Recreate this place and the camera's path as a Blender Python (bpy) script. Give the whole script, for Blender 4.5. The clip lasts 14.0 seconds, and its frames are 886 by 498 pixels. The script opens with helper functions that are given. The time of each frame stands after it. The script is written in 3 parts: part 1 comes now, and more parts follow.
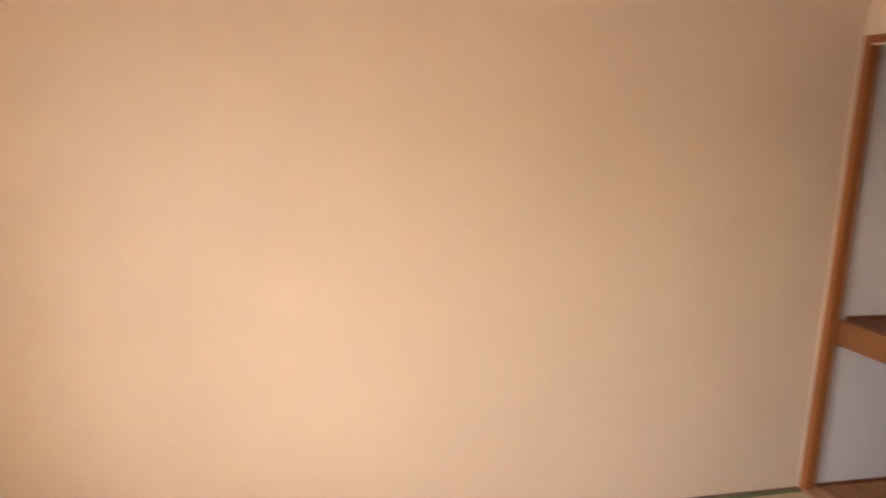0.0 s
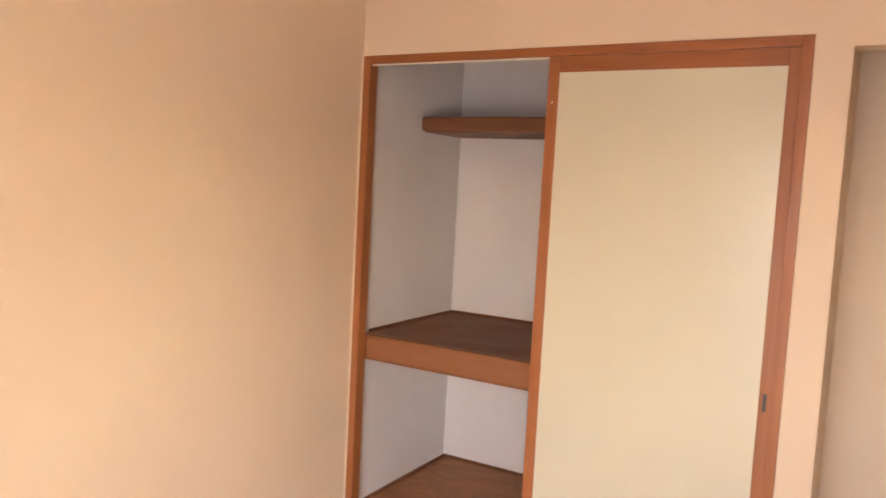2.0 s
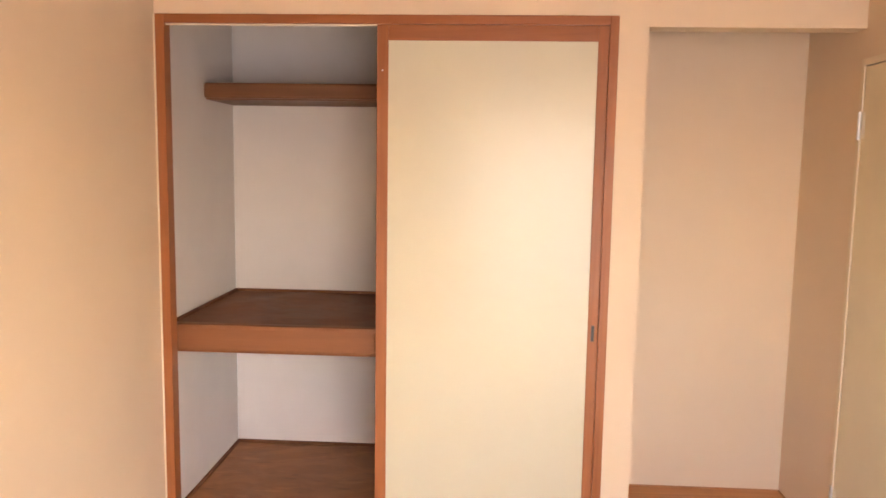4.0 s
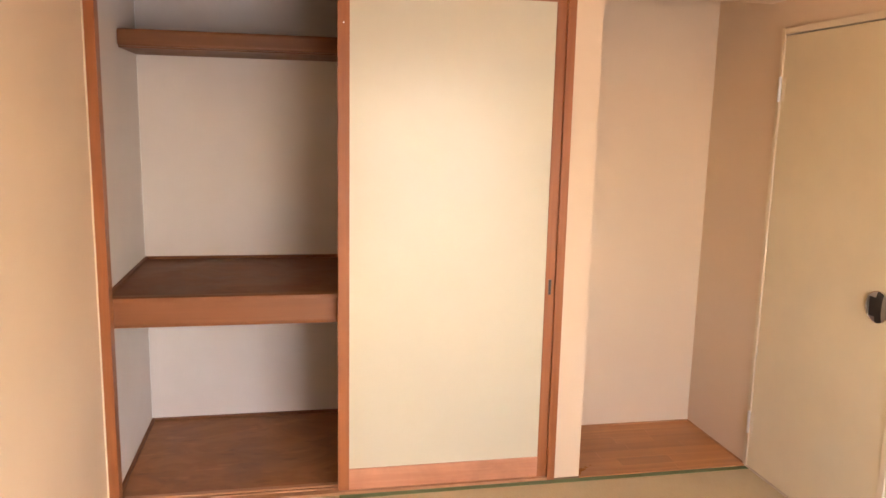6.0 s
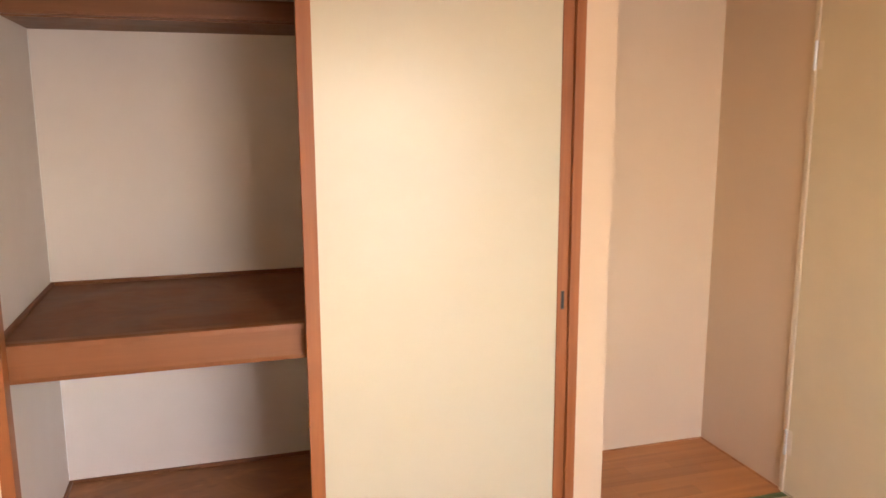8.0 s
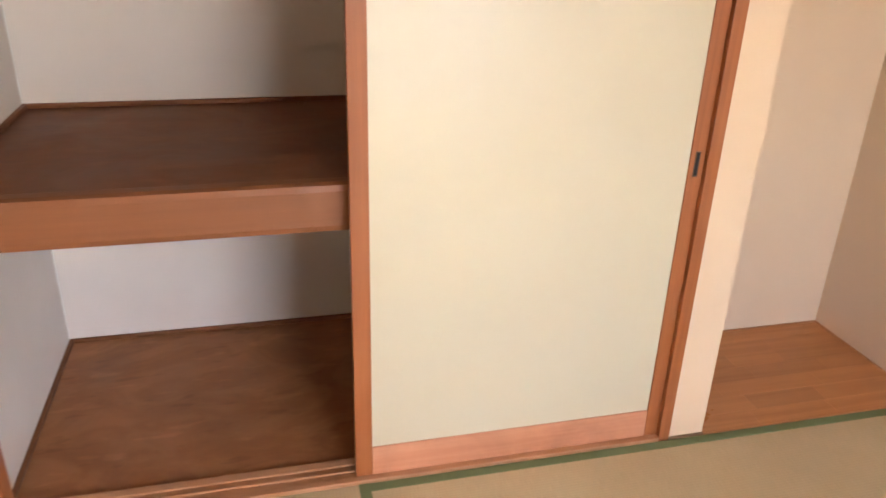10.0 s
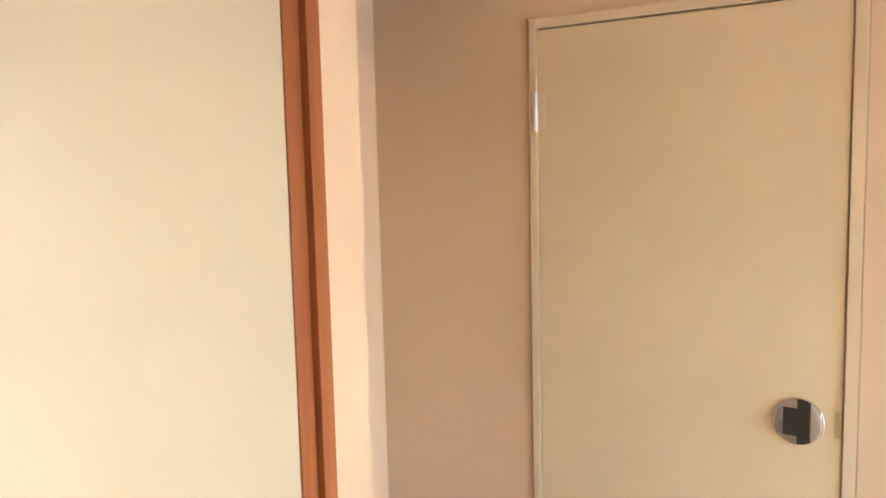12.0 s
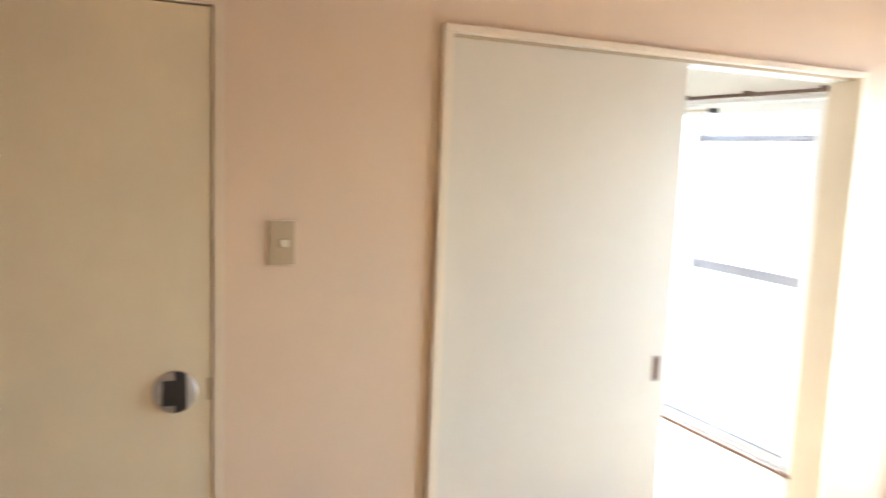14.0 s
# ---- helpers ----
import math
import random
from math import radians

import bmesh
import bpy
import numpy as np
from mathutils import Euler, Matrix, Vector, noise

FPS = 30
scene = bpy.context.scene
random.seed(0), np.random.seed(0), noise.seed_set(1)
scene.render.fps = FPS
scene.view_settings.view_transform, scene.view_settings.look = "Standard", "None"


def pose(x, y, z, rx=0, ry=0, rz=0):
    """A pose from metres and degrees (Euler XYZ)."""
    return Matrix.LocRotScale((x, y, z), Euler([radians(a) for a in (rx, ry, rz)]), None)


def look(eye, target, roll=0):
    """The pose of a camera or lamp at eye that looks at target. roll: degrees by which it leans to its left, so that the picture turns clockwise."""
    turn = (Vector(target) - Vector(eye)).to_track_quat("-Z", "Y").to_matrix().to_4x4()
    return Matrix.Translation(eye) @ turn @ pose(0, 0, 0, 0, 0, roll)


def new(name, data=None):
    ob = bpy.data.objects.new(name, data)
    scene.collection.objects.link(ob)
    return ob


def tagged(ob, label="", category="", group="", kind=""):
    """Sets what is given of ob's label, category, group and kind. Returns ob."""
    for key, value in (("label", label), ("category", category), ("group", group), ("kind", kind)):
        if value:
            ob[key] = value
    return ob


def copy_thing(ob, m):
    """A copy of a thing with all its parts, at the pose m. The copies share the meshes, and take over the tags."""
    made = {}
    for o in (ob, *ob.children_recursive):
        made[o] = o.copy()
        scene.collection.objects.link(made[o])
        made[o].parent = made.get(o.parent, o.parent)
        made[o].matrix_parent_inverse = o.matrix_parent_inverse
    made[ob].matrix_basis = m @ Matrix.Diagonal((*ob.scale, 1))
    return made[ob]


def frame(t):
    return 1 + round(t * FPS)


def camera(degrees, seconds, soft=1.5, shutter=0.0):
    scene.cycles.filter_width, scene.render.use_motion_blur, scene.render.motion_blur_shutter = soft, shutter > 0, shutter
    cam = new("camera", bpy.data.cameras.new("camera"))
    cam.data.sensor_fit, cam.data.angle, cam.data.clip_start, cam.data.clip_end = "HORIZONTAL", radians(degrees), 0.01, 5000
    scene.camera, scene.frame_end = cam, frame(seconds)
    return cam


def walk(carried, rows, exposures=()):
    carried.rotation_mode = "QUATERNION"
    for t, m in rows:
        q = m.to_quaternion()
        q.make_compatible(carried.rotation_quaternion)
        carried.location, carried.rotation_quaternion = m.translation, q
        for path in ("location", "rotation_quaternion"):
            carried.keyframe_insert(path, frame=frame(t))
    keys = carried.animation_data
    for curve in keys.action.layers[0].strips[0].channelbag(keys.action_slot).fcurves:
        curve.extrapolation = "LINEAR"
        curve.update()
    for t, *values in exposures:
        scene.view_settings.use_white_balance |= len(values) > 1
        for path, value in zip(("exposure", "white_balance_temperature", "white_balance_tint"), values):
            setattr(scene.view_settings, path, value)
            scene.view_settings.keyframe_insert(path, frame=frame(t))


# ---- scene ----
cam = camera(60.6, 14.0, soft=1.5, shutter=0.4)

# seconds, x, y, z, yaw, pitch, roll
PATH = [
    (0, 2.670, -2.584, 1.611, 73.95, -10.02, -3.13),
    (0.5, 2.483, -2.573, 1.531, 58.33, -7.67, -1.40),
    (1, 2.353, -2.625, 1.497, 45.61, -4.89, -4.02),
    (1.5, 2.174, -2.632, 1.511, 37.23, -4.29, -1.49),
    (2, 2.017, -2.693, 1.500, 30.50, -4.87, -3.03),
    (2.5, 1.820, -2.843, 1.506, 22.19, -3.45, -2.53),
    (3, 1.690, -2.907, 1.525, 17.18, -5.65, -3.00),
    (3.2, 1.629, -2.898, 1.506, 14.43, -6.10, -2.68),
    (5.3, 0.819, -2.976, 1.480, -7.88, -8.18, -1.30),
    (5.5, 0.792, -2.967, 1.484, -8.44, -9.01, -2.01),
    (6, 0.696, -2.857, 1.485, -11.11, -9.59, -1.25),
    (6.5, 0.650, -2.766, 1.489, -13.37, -9.37, -0.80),
    (7, 0.645, -2.661, 1.466, -15.77, -9.61, 0.14),
    (7.2, 0.610, -2.583, 1.458, -17.20, -9.45, 0.18),
    (9.3, 0.645, -1.742, 1.411, -12.96, -18.16, 0.69),
    (9.5, 0.661, -1.684, 1.405, -12.00, -23.31, 0.46),
    (10, 0.670, -1.567, 1.388, -13.83, -24.32, -1.61),
    (10.5, 0.692, -1.347, 1.467, -27.28, -18.23, 0.94),
    (11, 0.693, -1.228, 1.478, -39.61, -10.28, -0.14),
    (11.5, 0.710, -1.039, 1.445, -49.94, -5.06, -1.42),
    (12, 0.755, -0.815, 1.488, -60.18, -5.78, 1.39),
    (12.5, 0.745, -0.712, 1.483, -68.33, -5.80, -0.40),
    (13, 0.720, -0.581, 1.522, -85.83, -6.47, -1.13),
    (13.5, 0.692, -0.554, 1.498, -98.61, -6.25, -1.90),
    (14, 0.676, -0.477, 1.523, -114.84, -7.28, -2.22),
]
# seconds, stops, kelvin, tint
EXPOSURES = [(0.0, 3.64, 6100, 13), (0.5, 3.78, 6200, 14), (1.0, 3.92, 6300, 15), (1.5, 3.99, 6450, 16), (2.0, 4.08, 6450, 15), (3.0, 4.25, 6600, 15), (5.5, 4.22, 6750, 15), (7.0, 4.20, 6880, 15),
             (9.5, 4.19, 6030, 10), (10.0, 4.21, 5930, 9), (10.5, 4.15, 5950, 8), (11.0, 4.12, 5950, 9), (11.5, 4.34, 5900, 7), (12.0, 4.51, 5650, 5), (13.0, 4.72, 5250, -1), (13.5, 4.38, 5300, 0), (14.0, 3.99, 5350, 1)]
walk(cam, [(t, pose(x, y, z, 90 + pitch, roll, yaw)) for t, x, y, z, yaw, pitch, roll in PATH], EXPOSURES)

# ---- world and light ----
SUN_WAY = Vector((-0.35, 0.62, -0.70)).normalized()
world = bpy.data.worlds.new("sky")
scene.world = world
world.use_nodes = True
wn = world.node_tree.nodes
sky = wn.new("ShaderNodeTexSky")
sky.sky_type = "NISHITA"
sky.sun_disc = False
sky.sun_elevation = math.asin(-SUN_WAY.z)
sky.sun_rotation = math.atan2(-SUN_WAY.x, -SUN_WAY.y)
sky.air_density, sky.dust_density = 1.0, 2.5
wn["Background"].inputs["Strength"].default_value = 0.15
world.node_tree.links.new(sky.outputs["Color"], wn["Background"].inputs["Color"])

sun = new("sun", bpy.data.lights.new("sun", "SUN"))
sun.data.energy, sun.data.angle, sun.data.color = 1.1, radians(12), (1.0, 0.95, 0.88)
sun.matrix_world = look((0, 0, 8), Vector((0, 0, 8)) + SUN_WAY)


def window_light(name, x0, x1, z0, z1, y, power):
    """Daylight of the sky in a window's opening, shining into the room."""
    lamp = bpy.data.lights.new(name, "AREA")
    lamp.shape, lamp.size, lamp.size_y = "RECTANGLE", x1 - x0, z1 - z0
    lamp.energy, lamp.color = power, (0.95, 0.945, 1.0)
    ob = new(name, lamp)
    c = Vector(((x0 + x1) / 2, y, (z0 + z1) / 2))
    ob.matrix_world = look(c, c + Vector((0, 1, -0.0001)))


# ---- plan, metres: x along the closet wall, y towards it, z up ----
XR = 2.663           # east wall
YS = -3.58           # south wall
CEIL = 2.40
W, H = 1.769, 2.034  # closet frame, outer
XP = 1.880           # alcove starts
YB = 0.506           # alcove back
ZAL = 1.994          # alcove head
D = 0.885            # closet back
T = 0.12             # wall thickness
XE = XR + T          # far face of the east wall
WIN1 = (1.12, 2.62, 0.04, 1.95)   # window of this room: x0, x1, z0, z1
WIN2 = (3.18, 5.50, 0.004, 1.87)   # window of the next room
DOOR = (0.010, -0.790, 1.885)     # hinged door's opening: y0, y1, top
SLIDE = (-1.385, -3.134, 1.880)    # sliding doors' opening

window_light("window_daylight", WIN1[0] + 0.06, WIN1[1] - 0.06, WIN1[2] + 0.06, WIN1[3] - 0.06, YS + 0.01, 1.45)


# ---- materials ----
def material(name, rough=0.6, metal=0.0, spec=0.5):
    m = bpy.data.materials.new(name)
    m.use_nodes = True
    b = m.node_tree.nodes["Principled BSDF"]
    b.inputs["Roughness"].default_value, b.inputs["Metallic"].default_value = rough, metal
    b.inputs["Specular IOR Level"].default_value = spec
    return m, m.node_tree.nodes, m.node_tree.links, b


def coords(nodes, links, scale):
    tc, mp = nodes.new("ShaderNodeTexCoord"), nodes.new("ShaderNodeMapping")
    mp.inputs["Scale"].default_value = scale
    links.new(tc.outputs["Object"], mp.inputs["Vector"])
    return mp.outputs["Vector"]


def noise_tex(nodes, links, vec, scale, detail=4.0, rough=0.55, distortion=0.0):
    n = nodes.new("ShaderNodeTexNoise")
    n.inputs["Scale"].default_value, n.inputs["Detail"].default_value = scale, detail
    n.inputs["Roughness"].default_value, n.inputs["Distortion"].default_value = rough, distortion
    links.new(vec, n.inputs["Vector"])
    return n.outputs["Fac"]


def ramp(nodes, links, fac, stops):
    r = nodes.new("ShaderNodeValToRGB")
    e = r.color_ramp.elements
    e[0].position, e[0].color = stops[0][0], (*stops[0][1], 1)
    e[1].position, e[1].color = stops[-1][0], (*stops[-1][1], 1)
    for pos, col in stops[1:-1]:
        k = e.new(pos)
        k.color = (*col, 1)
    links.new(fac, r.inputs["Fac"])
    return r.outputs["Color"]


def mixed(nodes, links, a, b, fac, mode="MULTIPLY"):
    x = nodes.new("ShaderNodeMix")
    x.data_type, x.blend_type = "RGBA", mode
    x.inputs["Factor"].default_value = fac
    links.new(a, x.inputs[6])
    links.new(b, x.inputs[7])
    return x.outputs[2]


def bump(nodes, links, b, height, strength, distance):
    n = nodes.new("ShaderNodeBump")
    n.inputs["Strength"].default_value, n.inputs["Distance"].default_value = strength, distance
    links.new(height, n.inputs["Height"])
    links.new(n.outputs["Normal"], b.inputs["Normal"])


def shade(c, k):
    return tuple(v * k for v in c)


def painted(name, col, rough=0.6, spec=0.4, grain=260.0, relief=0.15, mottle=0.05, blotch=1.6):
    """A painted or papered surface: faint cloudy tone, fine grain."""
    m, n, l, b = material(name, rough, 0.0, spec)
    v = coords(n, l, (1, 1, 1))
    big = noise_tex(n, l, v, blotch, 3.0, 0.6)
    fine = noise_tex(n, l, v, grain, 2.0, 0.6)
    c1 = ramp(n, l, big, [(0.25, shade(col, 1 - mottle)), (0.75, shade(col, 1 + mottle))])
    c2 = ramp(n, l, fine, [(0.3, (1 - 0.1 * relief,) * 3), (0.7, (1, 1, 1))])
    l.new(mixed(n, l, c1, c2, 1.0), b.inputs["Base Color"])
    bump(n, l, b, fine, relief, 0.001)
    return m


def timber(name, dark, light, axis, rough=0.45, spec=0.4, streak=28.0, wear=0.0, vary=0.0):
    """Stained wood with the grain along one axis (0, 1 or 2) and a few paler, rubbed places."""
    m, n, l, b = material(name, rough, 0.0, spec)
    s = [streak] * 3
    s[axis] = streak * 0.045
    v = coords(n, l, s)
    g = noise_tex(n, l, v, 1.0, 5.0, 0.6, 0.5)
    fine = noise_tex(n, l, v, 6.0, 3.0, 0.6)
    c = ramp(n, l, g, [(0.3, dark), (0.52, tuple((p + q) / 2 for p, q in zip(dark, light))), (0.72, light)])
    f = ramp(n, l, fine, [(0.3, (0.955, 0.955, 0.955)), (0.65, (1, 1, 1))])
    c = mixed(n, l, c, f, 1.0)
    blot = noise_tex(n, l, coords(n, l, (1, 1, 1)), 3.2, 4.0, 0.65, 0.8)
    w = ramp(n, l, blot, [(0.3, shade((1, 1, 1), 1 - 0.4 * wear)), (0.5, (1, 1, 1)), (0.75, shade((1, 1, 1), 1 + 0.35 * wear))])
    c = mixed(n, l, c, w, 1.0)
    if vary:
        info = n.new("ShaderNodeObjectInfo")
        c = mixed(n, l, c, ramp(n, l, info.outputs["Random"], [(0.0, shade((1, 1, 1), 1 - vary)), (0.25, shade((1, 1, 1), 1 - 0.3 * vary)), (1.0, (1, 1, 1))]), 1.0)
    l.new(c, b.inputs["Base Color"])
    rr = ramp(n, l, blot, [(0.3, (rough - 0.08,) * 3), (0.7, (rough + 0.1,) * 3)])
    l.new(rr, b.inputs["Roughness"])
    bump(n, l, b, fine, 0.12, 0.0006)
    return m


def plywood(name, dark, light, rough, wear):
    """Stained rotary-cut plywood: broad wandering figure, worn patches, little grain."""
    m, n, l, b = material(name, rough, 0.0, 0.28)
    warp = noise_tex(n, l, coords(n, l, (3.5, 5.0, 3.5)), 1.0, 2.0, 0.5, 1.6)
    rings = n.new("ShaderNodeMath")
    rings.operation = "MULTIPLY"
    rings.inputs[1].default_value = 5.0
    l.new(warp, rings.inputs[0])
    wave = n.new("ShaderNodeMath")
    wave.operation = "PINGPONG"
    wave.inputs[1].default_value = 1.0
    l.new(rings.outputs[0], wave.inputs[0])
    fine = noise_tex(n, l, coords(n, l, (9, 160, 160)), 1.0, 3.0, 0.6)
    c = ramp(n, l, wave.outputs[0], [(0.1, dark), (0.9, light)])
    c = mixed(n, l, c, ramp(n, l, fine, [(0.3, (0.965, 0.965, 0.965)), (0.65, (1, 1, 1))]), 1.0)
    blot = noise_tex(n, l, coords(n, l, (1, 1, 1)), 4.0, 5.0, 0.65, 0.6)
    w = ramp(n, l, blot, [(0.3, shade((1, 1, 1), 1 - 0.3 * wear)), (0.5, (1, 1, 1)), (0.72, shade((1, 1, 1), 1 + 0.25 * wear))])
    flake = noise_tex(n, l, coords(n, l, (7, 22, 22)), 1.0, 2.0, 0.5)
    c = mixed(n, l, c, ramp(n, l, flake, [(0.60, (1, 1, 1)), (0.68, shade((1, 1, 1), 1 + 0.3 * wear))]), 1.0)
    c = mixed(n, l, c, ramp(n, l, flake, [(0.30, shade((1, 1, 1), 1 - 0.3 * wear)), (0.38, (1, 1, 1))]), 1.0)
    l.new(mixed(n, l, c, w, 1.0), b.inputs["Base Color"])
    l.new(ramp(n, l, blot, [(0.3, (rough - 0.08,) * 3), (0.7, (rough + 0.1,) * 3)]), b.inputs["Roughness"])
    bump(n, l, b, flake, 0.25 * wear, 0.001)
    return m


def metal(name, col, rough):
    m, n, l, b = material(name, rough, 1.0)
    f = noise_tex(n, l, coords(n, l, (1, 1, 1)), 60.0, 3.0)
    l.new(ramp(n, l, f, [(0.3, shade(col, 0.9)), (0.7, col)]), b.inputs["Base Color"])
    return m


def tatami(name):
    """Woven rush: ribs across the mat's width, tone drifting from straw to faded green."""
    m, n, l, b = material(name, 0.55, 0.0, 0.35)
    tc = n.new("ShaderNodeTexCoord")
    wv = n.new("ShaderNodeTexWave")
    wv.wave_type, wv.bands_direction = "BANDS", "Y"
    wv.inputs["Scale"].default_value, wv.inputs["Distortion"].default_value = 33.0, 0.25
    wv.inputs["Detail"].default_value, wv.inputs["Detail Scale"].default_value = 1.0, 3.0
    l.new(tc.outputs["Object"], wv.inputs["Vector"])
    fib = noise_tex(n, l, coords(n, l, (420, 26, 26)), 1.0, 3.0, 0.6)
    big = noise_tex(n, l, coords(n, l, (1, 1, 1)), 2.2, 4.0, 0.6)
    c = ramp(n, l, big, [(0.3, (0.53, 0.41, 0.245)), (0.7, (0.62, 0.485, 0.295))])
    c = mixed(n, l, c, ramp(n, l, fib, [(0.3, (0.87, 0.87, 0.84)), (0.7, (1, 1, 1))]), 1.0)
    c = mixed(n, l, c, ramp(n, l, wv.outputs["Fac"], [(0.0, (0.95, 0.945, 0.94)), (0.45, (1, 1, 1))]), 1.0)
    l.new(c, b.inputs["Base Color"])
    bump(n, l, b, wv.outputs["Fac"], 0.16, 0.0015)
    return m


WALL = painted("beige_wallpaper", (0.668, 0.502, 0.345), 0.52, 0.55, 330.0, 0.35, 0.03)
CEILING = timber("ceiling_board", (0.55, 0.385, 0.225), (0.66, 0.48, 0.30), 0, 0.6)
WHITE = painted("closet_white_board", (0.675, 0.604, 0.555), 0.7, 0.3, 180.0, 0.08, 0.04, 2.5)
PAPER = painted("cream_door_paper", (0.54, 0.481, 0.350), 0.55, 0.3, 240.0, 0.05, 0.02)
paper_gloss = PAPER.node_tree.nodes["Principled BSDF"]
paper_gloss.inputs["Coat Weight"].default_value, paper_gloss.inputs["Coat Roughness"].default_value = 0.95, 0.27
DOOR_PAINT = painted("beige_door_paint", (0.67, 0.557, 0.372), 0.36, 0.4, 200.0, 0.06, 0.05, 3.0)
DOOR_CASING = painted("beige_casing_paint", (0.68, 0.555, 0.395), 0.42, 0.4, 200.0, 0.05, 0.03)
CASING = painted("cream_casing_paint", (0.715, 0.603, 0.450), 0.4, 0.4, 200.0, 0.05, 0.03)
SLIDE_PAINT = painted("pale_sliding_door", (0.62, 0.555, 0.448), 0.4, 0.4, 200.0, 0.05, 0.03)
RED_X = timber("red_brown_wood_x", (0.25, 0.078, 0.022), (0.33, 0.106, 0.032), 0, 0.42)
RED_Z = timber("red_brown_wood_z", (0.26, 0.082, 0.023), (0.35, 0.114, 0.034), 2, 0.42)
RAIL_X = timber("kick_rail_wood", (0.46, 0.190, 0.098), (0.57, 0.262, 0.148), 0, 0.42, wear=0.5)
BEAM_X = timber("shelf_beam_wood", (0.205, 0.072, 0.024), (0.235, 0.085, 0.029), 0, 0.5)
SHELF = plywood("dark_shelf_wood", (0.180, 0.065, 0.023), (0.200, 0.074, 0.027), 0.52, 0.3)
FLOOR_W = plywood("closet_floor_wood", (0.300, 0.120, 0.045), (0.350, 0.146, 0.056), 0.46, 0.6)
ALC_W = timber("alcove_board_wood", (0.34, 0.135, 0.045), (0.56, 0.26, 0.10), 0, 0.38, wear=0.5, streak=22.0)
PLANK = timber("alcove_plank_wood", (0.43, 0.170, 0.054), (0.60, 0.27, 0.096), 0, 0.34, wear=0.2, streak=20.0, vary=0.19)
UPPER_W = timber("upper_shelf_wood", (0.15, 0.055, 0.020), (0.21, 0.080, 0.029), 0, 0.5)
SILL_W = timber("sill_wood", (0.38, 0.18, 0.085), (0.54, 0.28, 0.145), 0, 0.5, wear=0.5)
SILL_P = timber("pale_sill_wood", (0.58, 0.46, 0.34), (0.68, 0.55, 0.42), 0, 0.5)
SILL_D = timber("dark_sill_wood", (0.19, 0.105, 0.06), (0.26, 0.15, 0.09), 0, 0.5)
STRIP_W = timber("tatami_edge_wood", (0.16, 0.10, 0.06), (0.26, 0.17, 0.10), 1, 0.6)
TATAMI = tatami("tatami_rush")
BORDER = painted("green_border_cloth", (0.165, 0.205, 0.095), 0.7, 0.3, 700.0, 0.4, 0.12, 6.0)
CHROME = metal("chrome", (0.44, 0.42, 0.42), 0.33)
DARKSTEEL = metal("dark_polished_steel", (0.34, 0.35, 0.39), 0.2)
MIRROR = metal("polished_steel", (0.72, 0.70, 0.68), 0.16)
STEEL = metal("satin_steel", (0.74, 0.74, 0.74), 0.34)
ALU = painted("white_window_enamel", (0.80, 0.78, 0.765), 0.4, 0.5)
GASKET = painted("blue_grey_rubber", (0.21, 0.22, 0.25), 0.6, 0.3)
BRONZE = metal("bronze_rail", (0.16, 0.10, 0.07), 0.4)
BLACK = painted("black_plastic", (0.012, 0.011, 0.012), 0.35, 0.5)
PLATE = painted("switch_plate_beige", (0.44, 0.332, 0.197), 0.45, 0.5, 300.0, 0.03, 0.02)
KEY = painted("switch_key_ivory", (0.62, 0.55, 0.40), 0.4, 0.5, 300.0, 0.03, 0.02)
KEYWHITE = painted("white_gloss_paint", (0.80, 0.79, 0.76), 0.25, 0.5)
CONCRETE = painted("balcony_concrete", (0.52, 0.51, 0.485), 0.85, 0.3, 60.0, 0.4, 0.1)
NEXT_FLOOR = timber("next_room_floor", (0.56, 0.48, 0.38), (0.66, 0.58, 0.47), 1, 0.35)
NEXT_WALL = painted("next_room_paper", (0.83, 0.785, 0.72), 0.75, 0.25, 330.0, 0.35, 0.03)
NEXT_CEIL = painted("next_room_ceiling_paper", (0.82, 0.79, 0.73), 0.8, 0.2)
POLE = painted("grey_enamel", (0.30, 0.27, 0.275), 0.6, 0.4)
RAILP = painted("pale_grey_enamel", (0.35, 0.315, 0.315), 0.6, 0.4)
PULL = painted("brown_pull_cup", (0.26, 0.22, 0.20), 0.5, 0.4)
EARTH = painted("pale_paved_ground", (0.36, 0.35, 0.32), 0.9, 0.2, 5.0, 0.3, 0.15, 0.2)
GLASS, gn, gl, gb = material("window_glass", 0.0)
gb.inputs["Transmission Weight"].default_value, gb.inputs["IOR"].default_value = 1.0, 1.02


FROST, fn, fl, fb = material("frosted_acrylic", 0.6)
fb.inputs["Base Color"].default_value = (0.85, 0.85, 0.85, 1)
fb.inputs["Transmission Weight"].default_value, fb.inputs["IOR"].default_value = 0.6, 1.3


# ---- building helpers ----
def box(bm, a, b, bevel=0.0):
    """A box between two corners, with its edges rounded if asked."""
    lo, hi = [min(p, q) for p, q in zip(a, b)], [max(p, q) for p, q in zip(a, b)]
    size = [q - p for p, q in zip(lo, hi)]
    mid = [(p + q) / 2 for p, q in zip(lo, hi)]
    r = bmesh.ops.create_cube(bm, size=1.0, matrix=Matrix.LocRotScale(mid, None, size))
    if bevel:
        es = list({e for v in r["verts"] for e in v.link_edges})
        bmesh.ops.bevel(bm, geom=es, offset=bevel, segments=2, affect="EDGES", profile=0.6)
    return bm


def boxes(*list_of):
    bm = bmesh.new()
    for k in list_of:
        box(bm, *k)
    return bm


